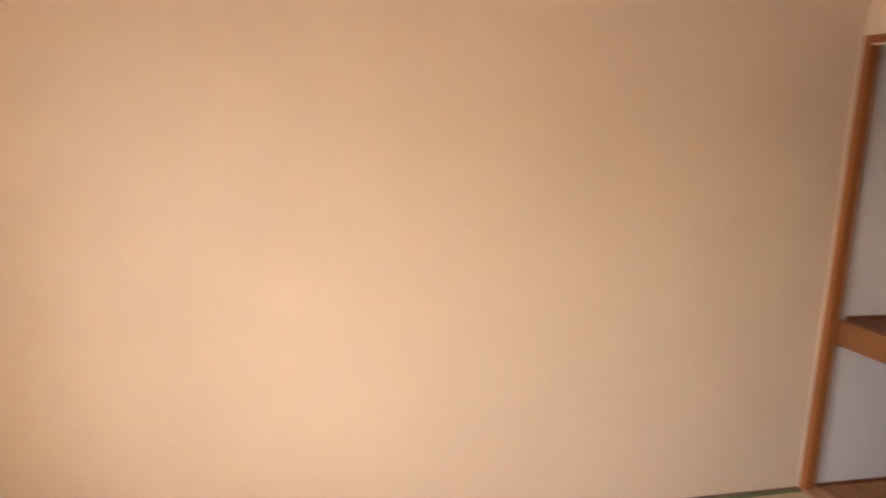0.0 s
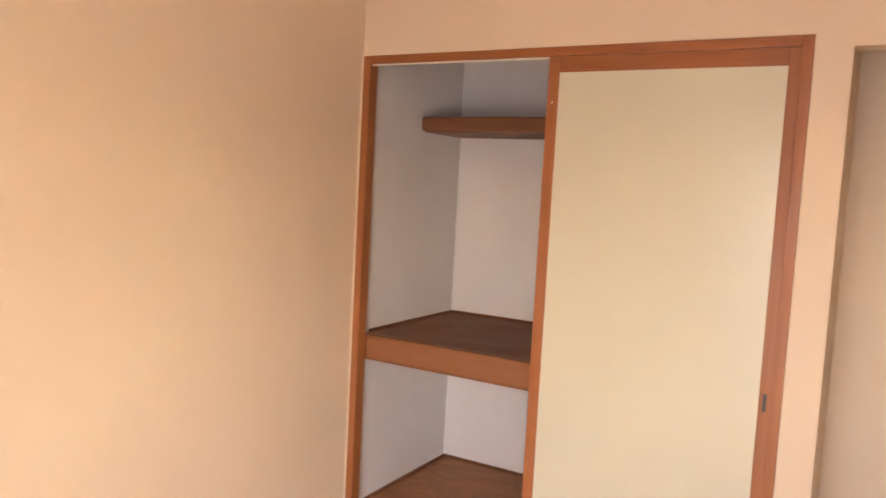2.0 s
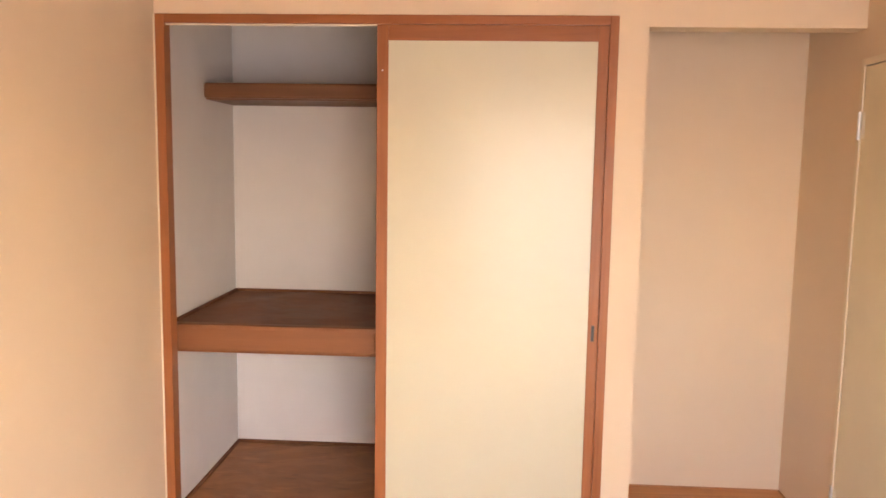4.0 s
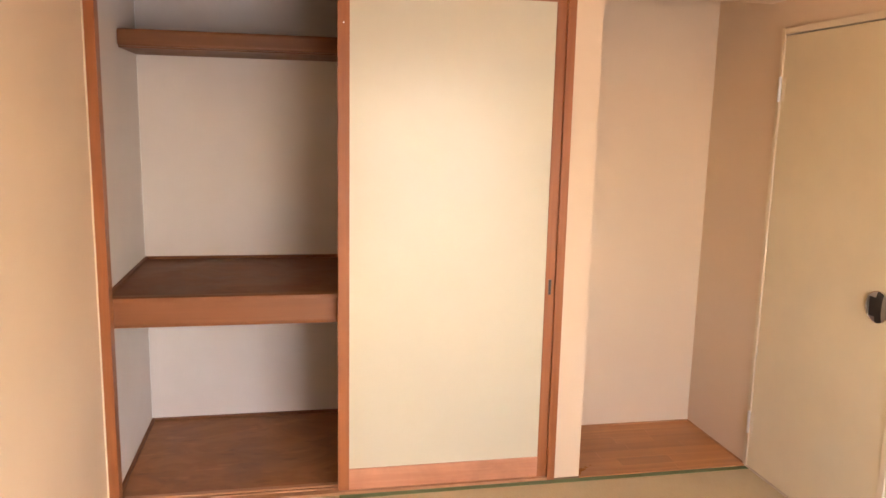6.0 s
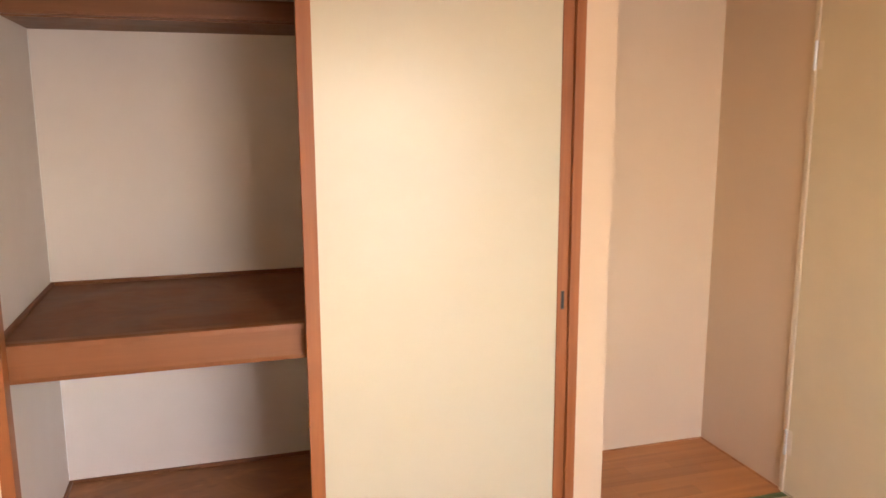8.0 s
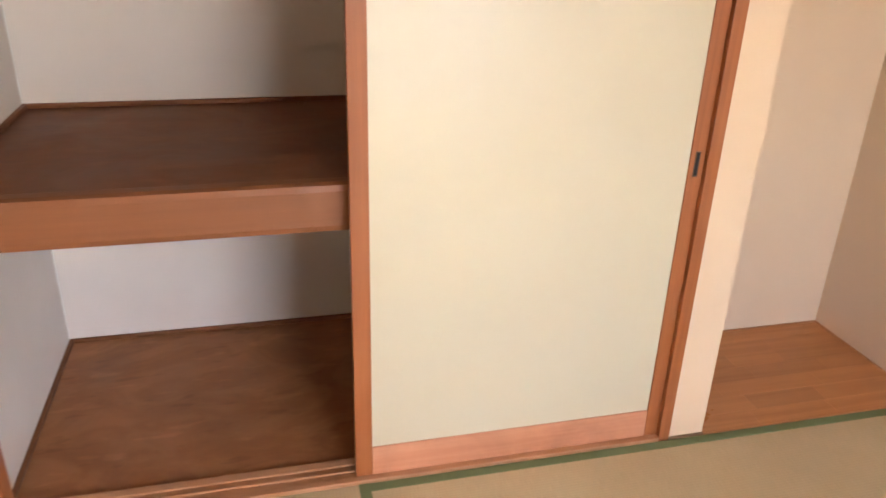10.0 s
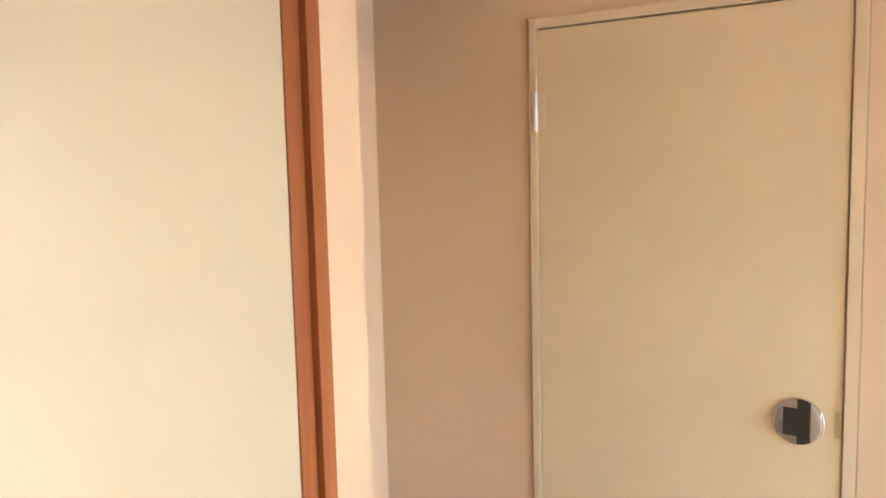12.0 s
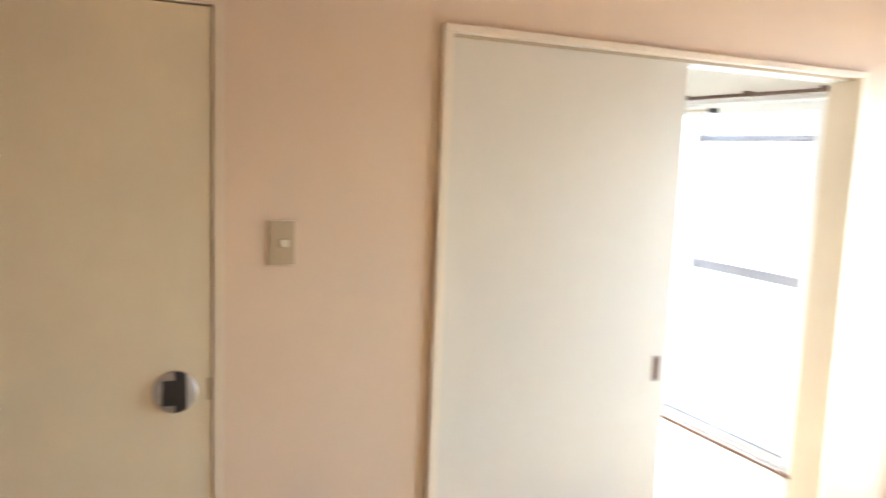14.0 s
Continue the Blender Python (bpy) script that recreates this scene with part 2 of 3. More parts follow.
def rod(bm, a, b, r, segments=20, r2=None):
    a, b = Vector(a), Vector(b)
    turn = (b - a).to_track_quat("Z", "Y").to_matrix().to_4x4()
    bmesh.ops.create_cone(bm, cap_ends=True, segments=segments, radius1=r, radius2=r if r2 is None else r2,
                          depth=(b - a).length, matrix=Matrix.Translation((a + b) / 2) @ turn)
    return bm


def link_mesh(name, bm, mat, smooth=False):
    me = bpy.data.meshes.new(name)
    bm.to_mesh(me)
    bm.free()
    me.materials.append(mat)
    if smooth:
        for p in me.polygons:
            p.use_smooth = True
    return new(name, me)


def part(name, bm, mat, parent, label="", smooth=False):
    """One mesh, modelled in room coordinates, as a part of a thing."""
    base = Vector((0, 0, 0))
    up = parent
    while up:
        base += up.location
        up = up.parent
    bmesh.ops.translate(bm, verts=bm.verts, vec=-base)
    ob = link_mesh(name, bm, mat, smooth)
    ob.parent = parent
    if label:
        ob["label"] = label
    return ob


def thing(name, at, label, category, group="", kind=""):
    ob = new(name)
    ob.location = at
    ob.empty_display_size = 0.1
    return tagged(ob, label, category, group, kind)


def setting(name, bm, mat, label, category):
    return tagged(link_mesh(name, bm, mat), label, category, kind="structure")


# ---- structure ----
setting("floor", boxes(((-T, YS - T, -0.16), (XR + 0.02, 1.0, -0.055))), STRIP_W, "plain wooden subfloor under the tatami mats", "floor")
setting("wall_west", boxes(((-T, YS - T, -0.1), (0, 0.02, CEIL))), WALL, "plain beige papered wall beside the closet", "wall")
setting("wall_north", boxes(((0, 0, H), (W, 0.10, CEIL)), ((W, 0, -0.06), (XP, 0.10, CEIL)), ((XP, 0, ZAL), (XR, 0.10, CEIL))), WALL,
        "beige papered wall over the closet and the alcove", "wall")
setting("alcove_wall", boxes(((XP, YB, -0.06), (XR, YB + 0.1, CEIL)), ((XP - 0.075, 0.1, -0.06), (XP, YB + 0.1, CEIL))), WALL,
        "beige papered back wall of the shallow alcove", "wall")
y0, y1, dtop = DOOR
s0, s1, stop = SLIDE
setting("wall_east", boxes(((XR, y0, -0.1), (XE, YB + 0.1, CEIL)), ((XR, y1, dtop), (XE, y0, CEIL)), ((XR, s0, -0.1), (XE, y1, CEIL)),
                           ((XR, s1, stop), (XE, s0, CEIL)), ((XR, YS - T, -0.1), (XE, s1, CEIL)), ((XE - 0.03, y1, -0.1), (XE, y0, dtop))), WALL,
        "beige papered wall with a hinged door and sliding doors", "wall")


def window_wall(x0, x1, win):
    a, b, c, d = win
    return [((x0, YS - T, -0.1), (a, YS, CEIL)), ((b, YS - T, -0.1), (x1, YS, CEIL)), ((a, YS - T, d), (b, YS, CEIL)), ((a, YS - T, -0.1), (b, YS, c))]


XN, YN = 5.60, -1.05   # next room: east and north wall
setting("wall_south", boxes(*window_wall(0, XR, WIN1)), WALL, "beige papered wall with a wide window", "wall")
setting("ceiling", boxes(((-T, YS - T, CEIL), (XE, 1.0, CEIL + 0.1))), CEILING, "pale brown wooden board ceiling", "ceiling")
setting("closet_wall", boxes(((-T, 0.02, -0.06), (0.006, D + 0.1, CEIL)), ((0.006, D, -0.06), (W + 0.04, D + 0.1, CEIL)),
                             ((W + 0.0, 0.1, -0.06), (XP - 0.075, D, CEIL)), ((0.006, 0.10, 2.22), (W, D, 2.26))), WHITE,
        "white boarded inside walls of the closet", "wall")
setting("corner_trim", boxes(((0.006, D - 0.003, 0.016), (0.0085, D, 0.690)), ((0.006, D - 0.003, 0.824), (0.0085, D, 1.738)), ((0.006, D - 0.003, 1.83), (0.0085, D, 2.22))), KEYWHITE,
        "thin white bead in the closet corner", "trim")
setting("next_room_floor", boxes(((XR + 0.02, YS - T, -0.12), (XN, YN, 0.0))), NEXT_FLOOR, "pale wooden floor of the next room", "floor")
setting("next_room_wall", boxes(*window_wall(XE, XN, WIN2), ((XN, YS - T, -0.1), (XN + T, YN + T, CEIL)), ((XE, YN, -0.1), (XN, YN + T, CEIL))), NEXT_WALL,
        "beige papered walls of the next room", "wall")
setting("next_room_ceiling", boxes(((XE, YS - T, CEIL), (XN + T, YN + T, CEIL + 0.1))), NEXT_CEIL, "plain papered ceiling of the next room", "ceiling")
setting("balcony_floor", boxes(((-1.5, YS - T - 0.75, -0.25), (XN + 1.0, YS - T, -0.10))), CONCRETE, "grey concrete balcony slab", "balcony")
# unseen slab, added overhead to keep high sun and sky out of the windows
setting("shading_slab", boxes(((-1.5, YS - T - 0.75, 2.45), (XN + 1.0, YS - T, 2.60))), CONCRETE, "unseen grey concrete slab added over the balcony to block high sun and sky", "balcony")
setting("ground", boxes(((-900, -900, -6.2), (900, 900, -6.0))), EARTH, "pale paved ground far below the balcony", "ground")
setting("baseboard", boxes(((0, YS, -0.05), (0.022, -0.0, 0.004)), ((W, -0.0115, -0.05), (XP, 0, 0.002))), STRIP_W, "narrow dark wooden strip between wall and tatami", "trim")


# ---- tatami ----
def tatami_mat(length, width):
    t = new("tatami_mat")
    tagged(t, "straw-coloured woven tatami mat with green cloth borders", "tatami mat", "tatami mats covering the floor")
    bm = box(bmesh.new(), (-length / 2, -width / 2 + 0.030, -0.055), (length / 2, width / 2 - 0.030, 0.0), 0.002)
    part("rush_face", bm, TATAMI, t)
    for s in (-1, 1):
        bm = box(bmesh.new(), (-length / 2, s * (width / 2 - 0.0015), -0.055), (length / 2, s * (width / 2 - 0.031), 0.0015), 0.0015)
        part("border", bm, BORDER, t, "faded green cloth border")
    return t


TL, TW = 1.776, 0.884
X0, Y0 = 0.024, -0.012
mat_a = tatami_mat(TL, TW)
mat_a.matrix_basis = pose(XR - TL / 2 - 0.002, Y0 - TW / 2, 0)
for m in (pose(XR - TL / 2 - 0.002, Y0 - TW * 1.5 - 0.002, 0), pose(X0 + (XR - TL - X0 - 0.004) / 2, Y0 - TL / 2, 0, 0, 0, 90),
          pose(X0 + TL / 2, Y0 - TL - TW / 2 - 0.003, 0), pose(X0 + TL / 2, Y0 - TL - TW * 1.5 - 0.005, 0),
          pose(XR - TW / 2 + 0.012, Y0 - TL * 1.5 - 0.003, 0, 0, 0, 90)):
    copy_thing(mat_a, m)

# ---- closet ----
frame_ob = thing("closet_surround", (W / 2, 0.05, 0), "reddish-brown wooden surround of the closet opening", "door surround", kind="structure")
YF = -0.006
part("post", box(bmesh.new(), (0.0, YF, -0.05), (0.040, 0.052, H), 0.002), RED_Z, frame_ob)
part("post", box(bmesh.new(), (W - 0.034, YF, -0.05), (W, 0.10, H), 0.002), RED_Z, frame_ob)
part("lintel", boxes(((0.040, YF, 2.000), (W - 0.034, 0.012, H), 0.002), ((0.040, 0.012, 2.010), (W - 0.034, 0.066, H))), RED_X, frame_ob)
part("caulk_line", box(bmesh.new(), (0.0, YF - 0.004, 0.0), (0.005, YF, H)), CASING, frame_ob, "thin pale caulk line")
part("groove_edge", box(bmesh.new(), (0.040, 0.0125, 1.994), (0.86, 0.018, 2.010)), CASING, frame_ob, "thin pale edge of the sliding groove")
part("sill", boxes(((0.006, -0.010, -0.05), (W - 0.034, 0.086, 0.004), 0.002), ((0.040, -0.010, 0.004), (W - 0.034, 0.010, 0.010), 0.002),
                   ((0.040, 0.034, 0.004), (W - 0.034, 0.042, 0.010), 0.002), ((0.040, 0.060, 0.004), (W - 0.034, 0.086, 0.010), 0.002)), SILL_W, frame_ob,
     "worn wooden sill with two sliding grooves")

cf = thing("closet_floor", (W / 2, 0.5, -0.05), "dark brown stained wooden closet floor, scuffed", "closet floor", kind="structure")
part("board", box(bmesh.new(), (0.006, 0.086, -0.05), (W, D, 0.0), 0.001), FLOOR_W, cf)


def skirting(parent, z, yfront, mat):
    part("trim", box(bmesh.new(), (0.006, yfront, z), (0.020, D, z + 0.014), 0.003), mat, parent)
    part("trim", box(bmesh.new(), (0.020, D - 0.014, z), (W - 0.002, D, z + 0.014), 0.003), mat, parent)


skirting(cf, 0.0, 0.086, SHELF)
ms = thing("closet_shelf", (W / 2, 0.5, 0.69), "dark brown wooden middle shelf across the closet", "shelf")
part("board", box(bmesh.new(), (0.006, 0.112, 0.760), (W, D, 0.808), 0.001), SHELF, ms)
part("front_beam", box(bmesh.new(), (0.006, 0.062, 0.690), (W - 0.03, 0.125, 0.8095), 0.018), BEAM_X, ms, "reddish-brown rounded front beam")
skirting(ms, 0.808, 0.115, SHELF)
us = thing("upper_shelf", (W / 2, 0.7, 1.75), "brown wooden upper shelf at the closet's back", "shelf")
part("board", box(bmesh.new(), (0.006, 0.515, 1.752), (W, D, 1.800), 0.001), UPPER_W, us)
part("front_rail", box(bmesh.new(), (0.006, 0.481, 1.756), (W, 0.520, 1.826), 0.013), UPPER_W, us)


def fusuma(y, x0, x1, label):
    """A sliding closet door: wooden border, paper panel, slot pull."""
    f = thing("sliding_door", ((x0 + x1) / 2, y + 0.01, 0.006), label, "sliding door", "sliding closet doors")
    z0, z1, th = 0.006, 2.004, 0.018
    part("stile", box(bmesh.new(), (x0, y - 0.004, z0), (x0 + 0.044, y + th, z1), 0.002), RED_Z, f)
    part("stile", box(bmesh.new(), (x1 - 0.042, y - 0.004, z0), (x1, y + th, z1), 0.002), RED_Z, f)
    part("top_rail", box(bmesh.new(), (x0 + 0.044, y - 0.004, 1.942), (x1 - 0.042, y + th, z1), 0.002), RED_X, f)
    part("bottom_rail", box(bmesh.new(), (x0 + 0.044, y - 0.004, z0), (x1 - 0.042, y + th, 0.097), 0.002), RAIL_X, f, "paler scuffed kick rail")
    part("panel", box(bmesh.new(), (x0 + 0.044, y, 0.097), (x1 - 0.042, y + th - 0.004, 1.942)), PAPER, f, "smooth cream paper panel")
    xp, zp = x1 - 0.023, 0.829
    bm = boxes(((xp - 0.0065, y - 0.0065, zp - 0.032), (xp - 0.0045, y - 0.003, zp + 0.032)), ((xp + 0.0045, y - 0.0065, zp - 0.032), (xp + 0.0065, y - 0.003, zp + 0.032)),
               ((xp - 0.0045, y - 0.0065, zp + 0.0295), (xp + 0.0045, y - 0.003, zp + 0.032)), ((xp - 0.0045, y - 0.0065, zp - 0.032), (xp + 0.0045, y - 0.003, zp - 0.0295)))
    nail = rod(bmesh.new(), (x0 + 0.022, y - 0.0055, 1.83), (x0 + 0.022, y - 0.003, 1.83), 0.0028, 12)
    part("nail", nail, KEYWHITE, f, "tiny pale nail head")
    pull = part("pull", bm, BRONZE, f, "dark metal slot pull")
    part("recess", boxes(((xp - 0.0045, y - 0.0048, zp - 0.0295), (xp + 0.0045, y - 0.0035, zp + 0.0295))), BLACK, pull)
    return f


fusuma(0.014, 0.862, 1.738, "cream paper sliding closet door with reddish wooden frame, slid aside")
fusuma(0.042, 0.872, 1.736, "cream paper sliding closet door hidden behind its twin")

# ---- alcove ----
al = thing("alcove_floor", ((XP + XR) / 2, 0.25, -0.05), "glossy orange-brown wooden alcove floor board", "alcove floor", kind="structure")
part("underlay", boxes(((XP, -0.010, -0.05), (XR, YB, 0.0))), ALC_W, al)
rng = random.Random(4)
rows = 7
for i in range(rows):
    ya = -0.010 + (YB + 0.010) * i / rows
    yb = -0.010 + (YB + 0.010) * (i + 1) / rows
    cuts = [XP, XP + rng.uniform(0.15, 0.35), XP + rng.uniform(0.45, 0.65), XR]
    for xa, xb in zip(cuts, cuts[1:]):
        part("plank", box(bmesh.new(), (xa + 0.0002, ya + 0.0002, 0.0), (xb - 0.0002, yb - 0.0002, 0.004), 0.0005), PLANK, al)

part("edge_strip", box(bmesh.new(), (XP, YB - 0.006, 0.004), (XR - 0.006, YB, 0.010), 0.001), ALC_W, al, "thin brown edge strip")
part("edge_strip", box(bmesh.new(), (XR - 0.006, -0.010, 0.004), (XR, YB, 0.010), 0.001), ALC_W, al, "thin brown edge strip")

# ---- hinged door ----
door = thing("door_1", (XR, -0.39, 0), "closed flush beige-painted door with a round chrome pull", "door", kind="structure")
dz, da, db = 1.854, -0.019, -0.757
cw = XR - 0.0065
part("casing", boxes(((cw, 0.006, -0.05), (XR + 0.08, da + 0.0015, dtop), 0.003)), DOOR_CASING, door)
part("casing", boxes(((cw, db - 0.0026, -0.05), (XR + 0.08, y1 + 0.002, dtop), 0.002)), DOOR_CASING, door)
part("casing", boxes(((cw, da + 0.0015, dz + 0.0045), (XR + 0.08, db - 0.0028, dtop), 0.003)), DOOR_CASING, door)
part("threshold", box(bmesh.new(), (XR - 0.006, da + 0.003, -0.05), (XR + 0.06, db - 0.003, 0.005), 0.001), SILL_P, door)
leaf = part("leaf", box(bmesh.new(), (XR - 0.002, da, 0.008), (XR + 0.034, db, dz), 0.0015), DOOR_PAINT, door)


def hinge(z):
    """A butt hinge: five knuckles with finials on the door's edge, one leaf flat on the door."""
    bm = bmesh.new()
    x, y, k = XR - 0.010, da + 0.004, 0.0192
    for i in range(5):
        a = z + i * k
        rod(bm, (x, y, a + 0.0005), (x, y, a + k - 0.0005), 0.0065, 16)
    rod(bm, (x, y, z - 0.003), (x, y, z + 5 * k + 0.003), 0.0050, 12)
    h = part("hinge", bm, STEEL, door, "satin steel butt hinge")
    part("hinge_leaf", box(bmesh.new(), (XR - 0.0036, y - 0.005, z), (XR - 0.0018, y - 0.026, z + 5 * k), 0.0004), CASING, h, "painted hinge leaf")
    screws = bmesh.new()
    for i in (0.5, 2.5, 4.5):
        rod(screws, (XR - 0.0042, y - 0.016, z + i * k), (XR - 0.0034, y - 0.016, z + i * k), 0.0030, 12)
    part("screws", screws, CASING, h)


hinge(1.594)
hinge(0.160)

ky, kz, kr = -0.665, 0.888, 0.0555


def disc_piece(bm, u0, u1, depth, lift, v=1.0):
    """A slice u0..u1 (in radii, along -y) of the round plate, domed a little."""
    n, k = 14, 14
    grid = []
    for i in range(n + 1):
        u = u0 + (u1 - u0) * i / n
        h = min(v, math.sqrt(max(1 - u * u, 0.0)))
        row = []
        for j in range(k + 1):
            w = -h + 2 * h * j / k
            dome = depth * (1 - 0.75 * (u * u + w * w) ** 2)
            row.append(bm.verts.new((XR - 0.002 - dome - lift, ky - u * kr, kz + w * kr)))
        grid.append(row)
    for i in range(n):
        for j in range(k):
            bm.faces.new((grid[i][j], grid[i + 1][j], grid[i + 1][j + 1], grid[i][j + 1]))
    return bm


bm = disc_piece(bmesh.new(), -1, 1, 0.010, 0.002)
bmesh.ops.recalc_face_normals(bm, faces=bm.faces)
rod(bm, (XR - 0.0065, ky, kz), (XR - 0.001, ky, kz), kr * 0.995, 48)
rose = part("pull_plate", bm, CHROME, leaf, "round domed chrome plate", False)
part("slot", disc_piece(bmesh.new(), -0.02, 0.50, 0.010, 0.0032), BLACK, rose, "black vertical band")


def cup_piece(bm, u0, u1, lift0, lift1):
    """A slice of the finger cup: round-cornered at its far end, its floor sloping from lift0 to lift1."""
    n, k, rows = 12, 10, []
    for i in range(n + 1):
        u = u0 + (u1 - u0) * i / n
        c = min(max((u + 0.74) / 0.22, 0.0), 1.0)
        h = 0.40 + 0.20 * math.sqrt(1 - (1 - c) ** 2)
        up = lift0 + (lift1 - lift0) * i / n
        row = []
        for j in range(k + 1):
            w = -h + 2 * h * j / k
            row.append(bm.verts.new((XR - 0.002 - 0.010 * (1 - 0.75 * (u * u + w * w) ** 2) - up, ky - u * kr, kz + w * kr)))
        rows.append(row)
    for i in range(n):
        for j in range(k):
            bm.faces.new((rows[i][j], rows[i + 1][j], rows[i + 1][j + 1], rows[i][j + 1]))
    return bm


part("cup", cup_piece(bmesh.new(), -0.56, -0.02, 0.0029, 0.0029), BLACK, rose, "dark finger cup")
part("liner", cup_piece(bmesh.new(), -0.70, -0.56, 0.0050, 0.0024), DARKSTEEL, rose, "polished steel inside of the cup", True)
part("lip", cup_piece(bmesh.new(), -0.74, -0.70, 0.0022, 0.0052), CHROME, rose, "", True)
bm = bmesh.new()
turn, n = 2 * math.pi / 64, 64
ring = [[bm.verts.new((XR - 0.0025 - dx, ky + kr * dr * math.cos(i * turn), kz + kr * dr * math.sin(i * turn))) for i in range(n)]
        for dx, dr in ((0.0, 1.02), (0.0040, 1.02), (0.0058, 0.995), (0.0050, 0.955))]
for p, q in zip(ring, ring[1:]):
    for i in range(n):
        bm.faces.new((p[i], p[(i + 1) % n], q[(i + 1) % n], q[i]))
part("rim", bm, MIRROR, rose, "bright turned rim", True)
part("latch_plate", boxes(((XR - 0.004, db + 0.001, kz - 0.03), (XR - 0.001, db + 0.013, kz + 0.03))), PLATE, leaf)

# ---- switch ----
sw = thing("light_switch", (XR, -0.935, 1.268), "beige wall switch plate with one ivory key", "light switch")
part("rim", box(bmesh.new(), (XR - 0.0035, -0.8985, 1.2075), (XR + 0.002, -0.9725, 1.3285), 0.0012), CASING, sw, "thin ivory surround")
part("plate", box(bmesh.new(), (XR - 0.0055, -0.901, 1.210), (XR + 0.002, -0.970, 1.326), 0.002), PLATE, sw)
part("key", box(bmesh.new(), (XR - 0.008, -0.929, 1.257), (XR - 0.004, -0.954, 1.277), 0.001), KEY, sw, "small ivory rocker key")

# ---- sliding doors to the next room ----
sd = thing("door_2", (XR + 0.06, (s0 + s1) / 2, 0), "cream wooden surround of the half-open sliding doors", "door frame", kind="structure")
part("jamb", box(bmesh.new(), (XR - 0.016, s0 + 0.004, -0.05), (XE + 0.008, s0 - 0.026, stop - 0.020), 0.003), CASING, sd)
part("jamb", box(bmesh.new(), (XR - 0.016, s1 + 0.026, -0.05), (XE + 0.008, s1 - 0.004, stop - 0.020), 0.003), CASING, sd)
part("head", boxes(((XR - 0.016, s0 + 0.004, stop - 0.020), (XR + 0.018, s1 - 0.004, stop + 0.002), 0.003)), CASING, sd)
part("track", boxes(((XR + 0.018, s0 - 0.026, stop - 0.020), (XE + 0.008, s1 + 0.026, stop)),
                    ((XR + 0.058, s0 - 0.026, stop - 0.030), (XR + 0.064, s1 + 0.026, stop - 0.020)), ((XR + 0.100, s0 - 0.026, stop - 0.030), (XE + 0.008, s1 + 0.026, stop - 0.020))), KEYWHITE, sd, "white grooved head track")
# brown strip that draws the shadow line the head casts on the door
part("head_shadow_strip", box(bmesh.new(), (XR + 0.0185, s0 - 0.027, stop - 0.030), (XR + 0.0255, s1 + 0.027, stop - 0.0205)), PLATE, sd, "thin brown strip in place of the head's shadow on the door")
part("threshold", box(bmesh.new(), (XR - 0.002, s0 - 0.026, -0.05), (XE + 0.01, s1 + 0.026, 0.004), 0.002), SILL_W, sd)


def slide_panel(x, ya, yb, label):
    p = thing("sliding_door", (x + 0.015, (ya + yb) / 2, 0.004), label, "sliding door", "sliding doors to the next room")
    bm = box(bmesh.new(), (x, ya, 0.004), (x + 0.030, yb, stop - 0.022), 0.002)
    part("panel", bm, SLIDE_PAINT, p)
    yc, zc, hw, hh = yb + 0.046, 0.803, 0.017, 0.045
    ring = boxes(((x - 0.0025, yc - hw, zc - hh), (x + 0.001, yc - hw + 0.006, zc + hh)), ((x - 0.0025, yc + hw - 0.006, zc - hh), (x + 0.001, yc + hw, zc + hh)),
                 ((x - 0.0025, yc - hw + 0.006, zc + hh - 0.008), (x + 0.001, yc + hw - 0.006, zc + hh)),
                 ((x - 0.0025, yc - hw + 0.006, zc - hh), (x + 0.001, yc + hw - 0.006, zc - hh + 0.008)))
    pull = part("pull", ring, PULL, p, "small grey-brown flush pull")
    part("recess", boxes(((x - 0.0012, yc - hw + 0.006, zc - hh + 0.008), (x + 0.001, yc + hw - 0.006, zc + hh - 0.008))), BRONZE, pull, "dark brown finger recess")



slide_panel(XR + 0.026, s0 - 0.027, -2.304, "pale cream flush sliding door, pushed half open")
slide_panel(XR + 0.066, s0 - 0.027, -2.297, "pale cream flush sliding door behind its twin")


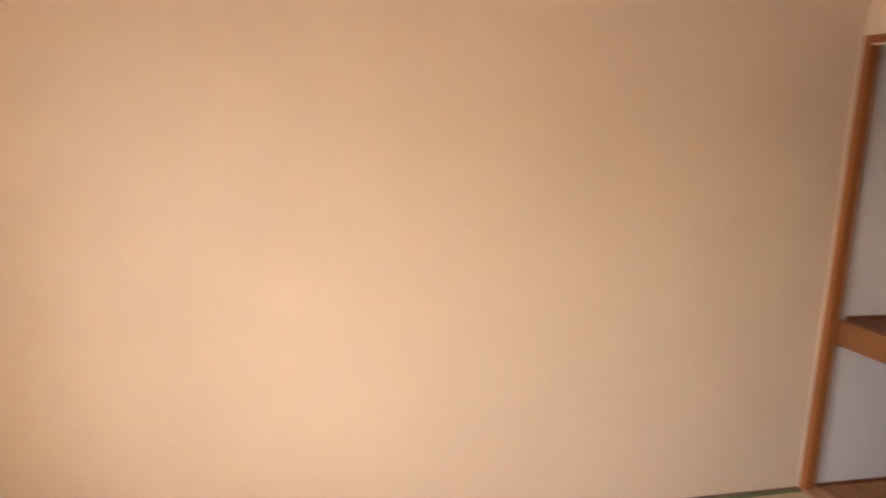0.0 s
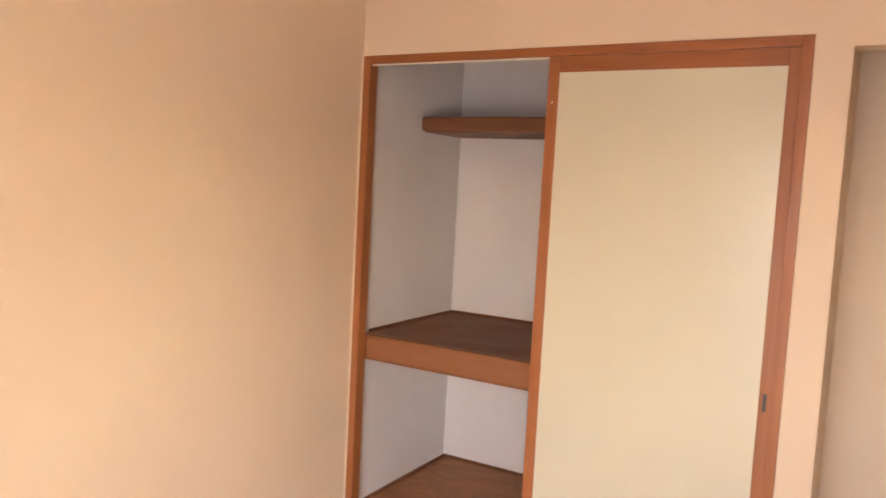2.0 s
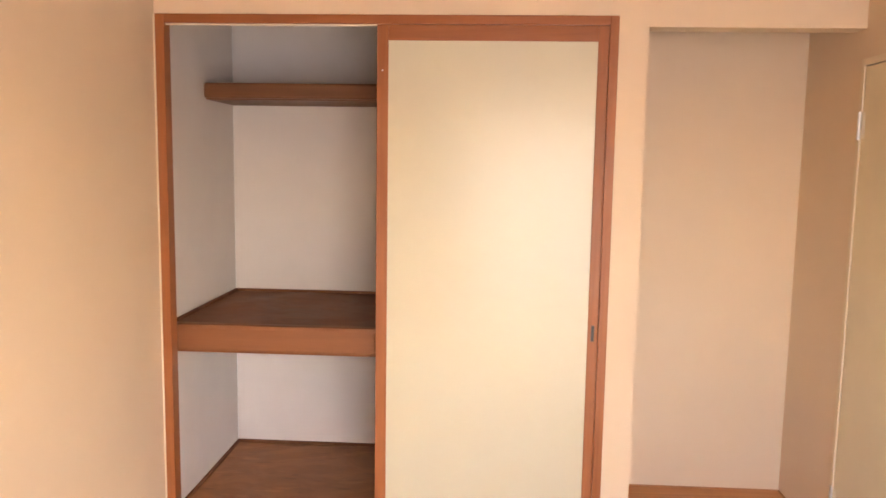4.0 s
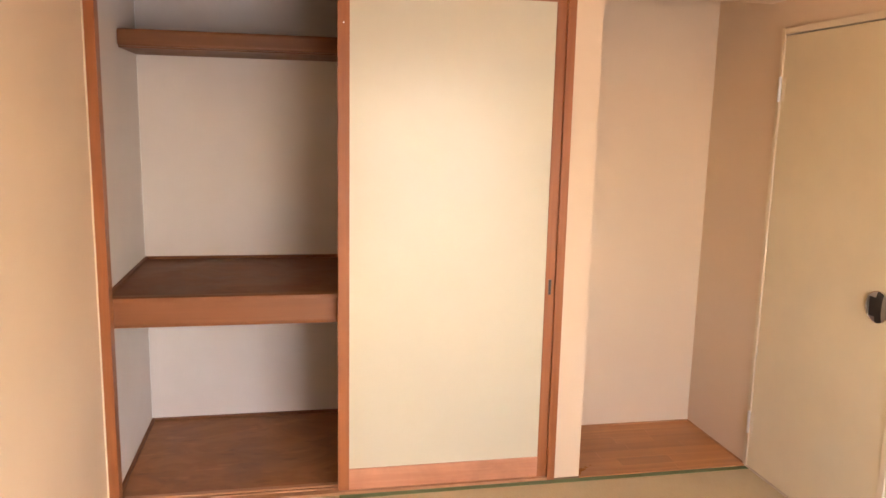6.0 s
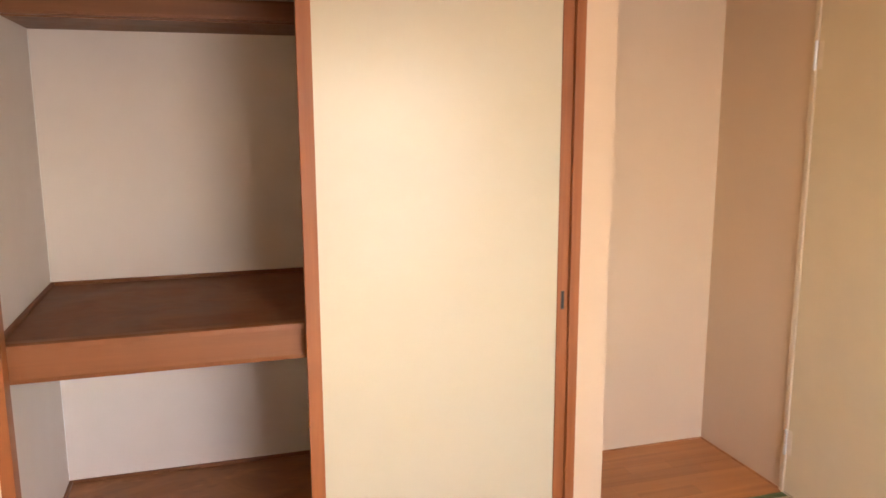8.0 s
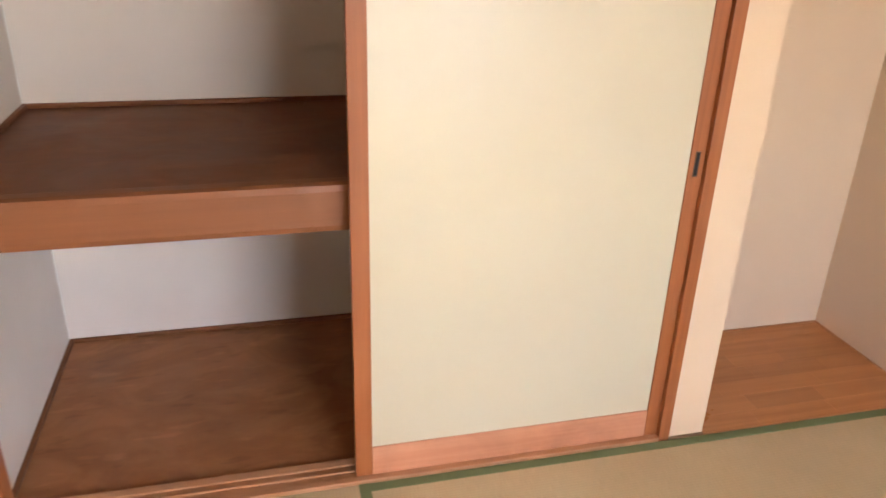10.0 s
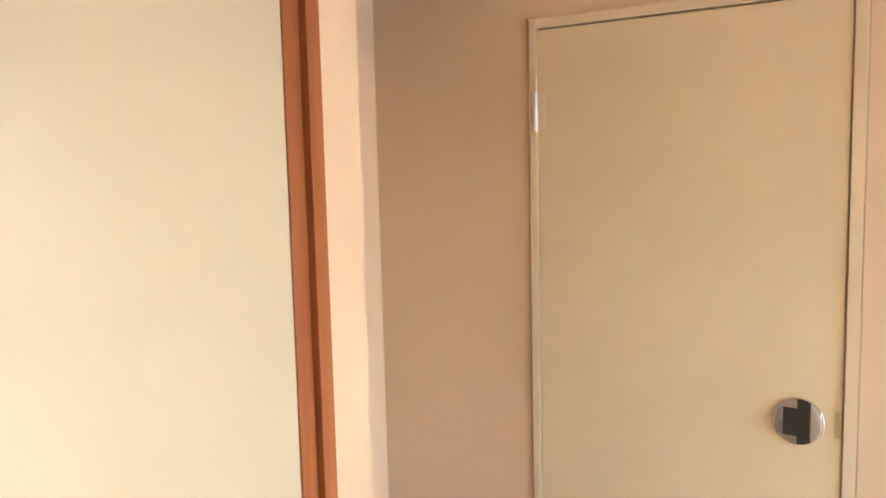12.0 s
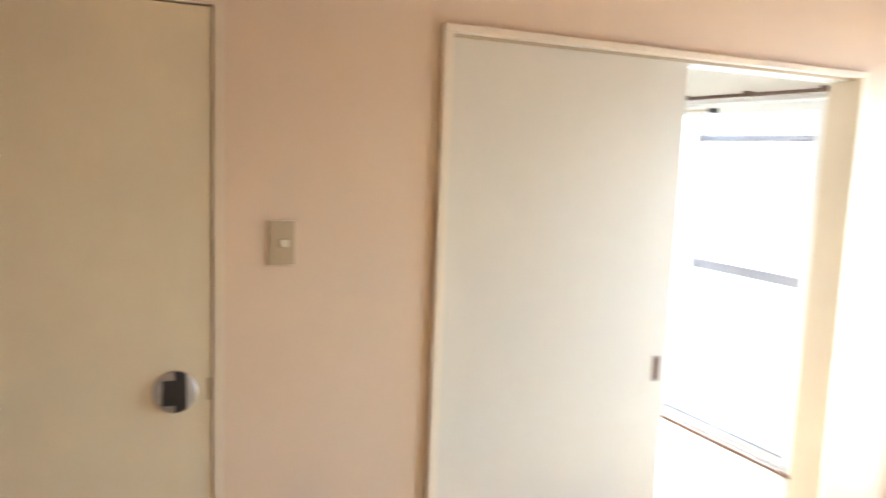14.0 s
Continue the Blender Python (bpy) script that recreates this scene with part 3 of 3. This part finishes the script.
# ---- windows ----
def window(name, win, label):
    a, b, c, d = win
    w = thing(name, ((a + b) / 2, YS - 0.06, c), label, "window", kind="structure")
    fr = part("window_frame", boxes(((a, YS - 0.10, c), (a + 0.035, YS - 0.02, d)), ((b - 0.035, YS - 0.10, c), (b, YS - 0.02, d)),
                                    ((a + 0.035, YS - 0.10, d - 0.035), (b - 0.035, YS - 0.02, d)), ((a + 0.035, YS - 0.10, c), (b - 0.035, YS - 0.02, c + 0.016))), ALU, w)
    part("window_sill", box(bmesh.new(), (a - 0.03, YS - 0.02, c - 0.016), (b + 0.03, YS + 0.012, c + 0.001), 0.003), ALU, w)
    part("sill_edge", box(bmesh.new(), (a - 0.03, YS + 0.012, c - 0.020), (b + 0.03, YS + 0.026, c + 0.012), 0.002), SILL_D, w, "brown wooden sill edge")
    mid = (a + b) / 2
    for p, q, y in ((a + 0.035, mid + 0.025, YS - 0.055), (mid - 0.025, b - 0.035, YS - 0.085)):
        sash = part("sash", boxes(((p, y - 0.012, c + 0.016), (p + 0.04, y + 0.012, d - 0.035)), ((q - 0.04, y - 0.012, c + 0.016), (q, y + 0.012, d - 0.035)),
                                  ((p + 0.04, y - 0.012, d - 0.08), (q - 0.04, y + 0.012, d - 0.035)), ((p + 0.04, y - 0.012, c + 0.016), (q - 0.04, y + 0.012, c + 0.052))), ALU, w)
        pane = part("pane", boxes(((p + 0.04, y - 0.002, c + 0.058), (q - 0.04, y + 0.002, d - 0.08))), GLASS, sash)
        part("gasket", boxes(((p + 0.04, y - 0.006, c + 0.051), (q - 0.04, y + 0.0135, c + 0.060))), GASKET, sash, "thin blue-grey glazing strip")
        pane.visible_shadow = False
    return w


window("window_1", WIN1, "floor-length white-framed sliding window onto the balcony")
window("window_2", WIN2, "tall white-framed sliding window onto the balcony")

rail = thing("curtain_rail", (4.1, YS + 0.05, 1.87), "dark bronze curtain rail on brackets over the window", "curtain rail")
part("track", box(bmesh.new(), (WIN2[0] - 0.10, YS + 0.040, 1.865), (WIN2[1] + 0.05, YS + 0.062, 1.882), 0.003), BRONZE, rail)
for x in (3.16, 3.62, 4.08, 4.54, 5.0, 5.46):
    part("bracket", boxes(((x - 0.012, YS - 0.002, 1.880), (x + 0.012, YS + 0.055, 1.894), 0.002)), BRONZE, rail)

lower = thing("curtain_rail", (4.1, YS + 0.01, 1.84), "white slim curtain track fixed above the window", "curtain rail")
part("track", box(bmesh.new(), (WIN2[0] - 0.05, YS, 1.835), (WIN2[1] + 0.04, YS + 0.026, 1.850), 0.003), KEYWHITE, lower)
for x in (3.2, 4.3, 5.4):
    part("clip", box(bmesh.new(), (x - 0.010, YS, 1.850), (x + 0.010, YS + 0.022, 1.857), 0.002), KEYWHITE, lower)

rod_ob = thing("curtain_rod", (3.98, YS + 0.03, 1.81), "short white tension rod with a dark end cap", "curtain rod")
part("tube", rod(bmesh.new(), (3.87, YS + 0.034, 1.805), (5.45, YS + 0.034, 1.805), 0.006), KEY, rod_ob, "", True)
part("end_cap", rod(bmesh.new(), (3.82, YS + 0.034, 1.801), (3.875, YS + 0.034, 1.805), 0.013), BLACK, rod_ob, "", True)

# ---- balcony ----
pole = thing("laundry_pole", (4.0, -4.1, 1.66), "grey steel laundry pole on two wall arms", "laundry pole")
part("pipe", rod(bmesh.new(), (2.3, -4.1, 1.678), (4.47, -4.1, 1.678), 0.022), POLE, pole, "", True)
part("end_cap", rod(bmesh.new(), (4.46, -4.1, 1.678), (4.52, -4.1, 1.678), 0.027), POLE, pole, "", True)
for x in (2.5, 4.09):
    bm = rod(bmesh.new(), (x, YS - T + 0.01, 2.02), (x, -4.1, 1.70), 0.007, 10)
    bmesh.ops.create_cone(bm, cap_ends=True, segments=20, radius1=0.026, radius2=0.026, depth=0.014,
                          matrix=Matrix.Translation((x, -4.1, 1.678)) @ pose(0, 0, 0, 0, 90, 0))
    part("arm", bm, POLE, pole)

rl = thing("balcony_railing", (2.5, -4.3, -0.10), "pale balcony railing with frosted panel", "railing")
part("handrail", box(bmesh.new(), (-1.4, -4.335, 0.802), (4.70, -4.275, 0.867), 0.012), RAILP, rl)
part("panel", boxes(((-1.35, -4.309, -0.02), (4.66, -4.303, 0.802))), FROST, rl, "frosted white panel")
for x in (-1.38, 0.6, 2.6, 4.66):
    part("post", box(bmesh.new(), (x, -4.33, -0.10), (x + 0.04, -4.28, 0.802), 0.004), ALU, rl)
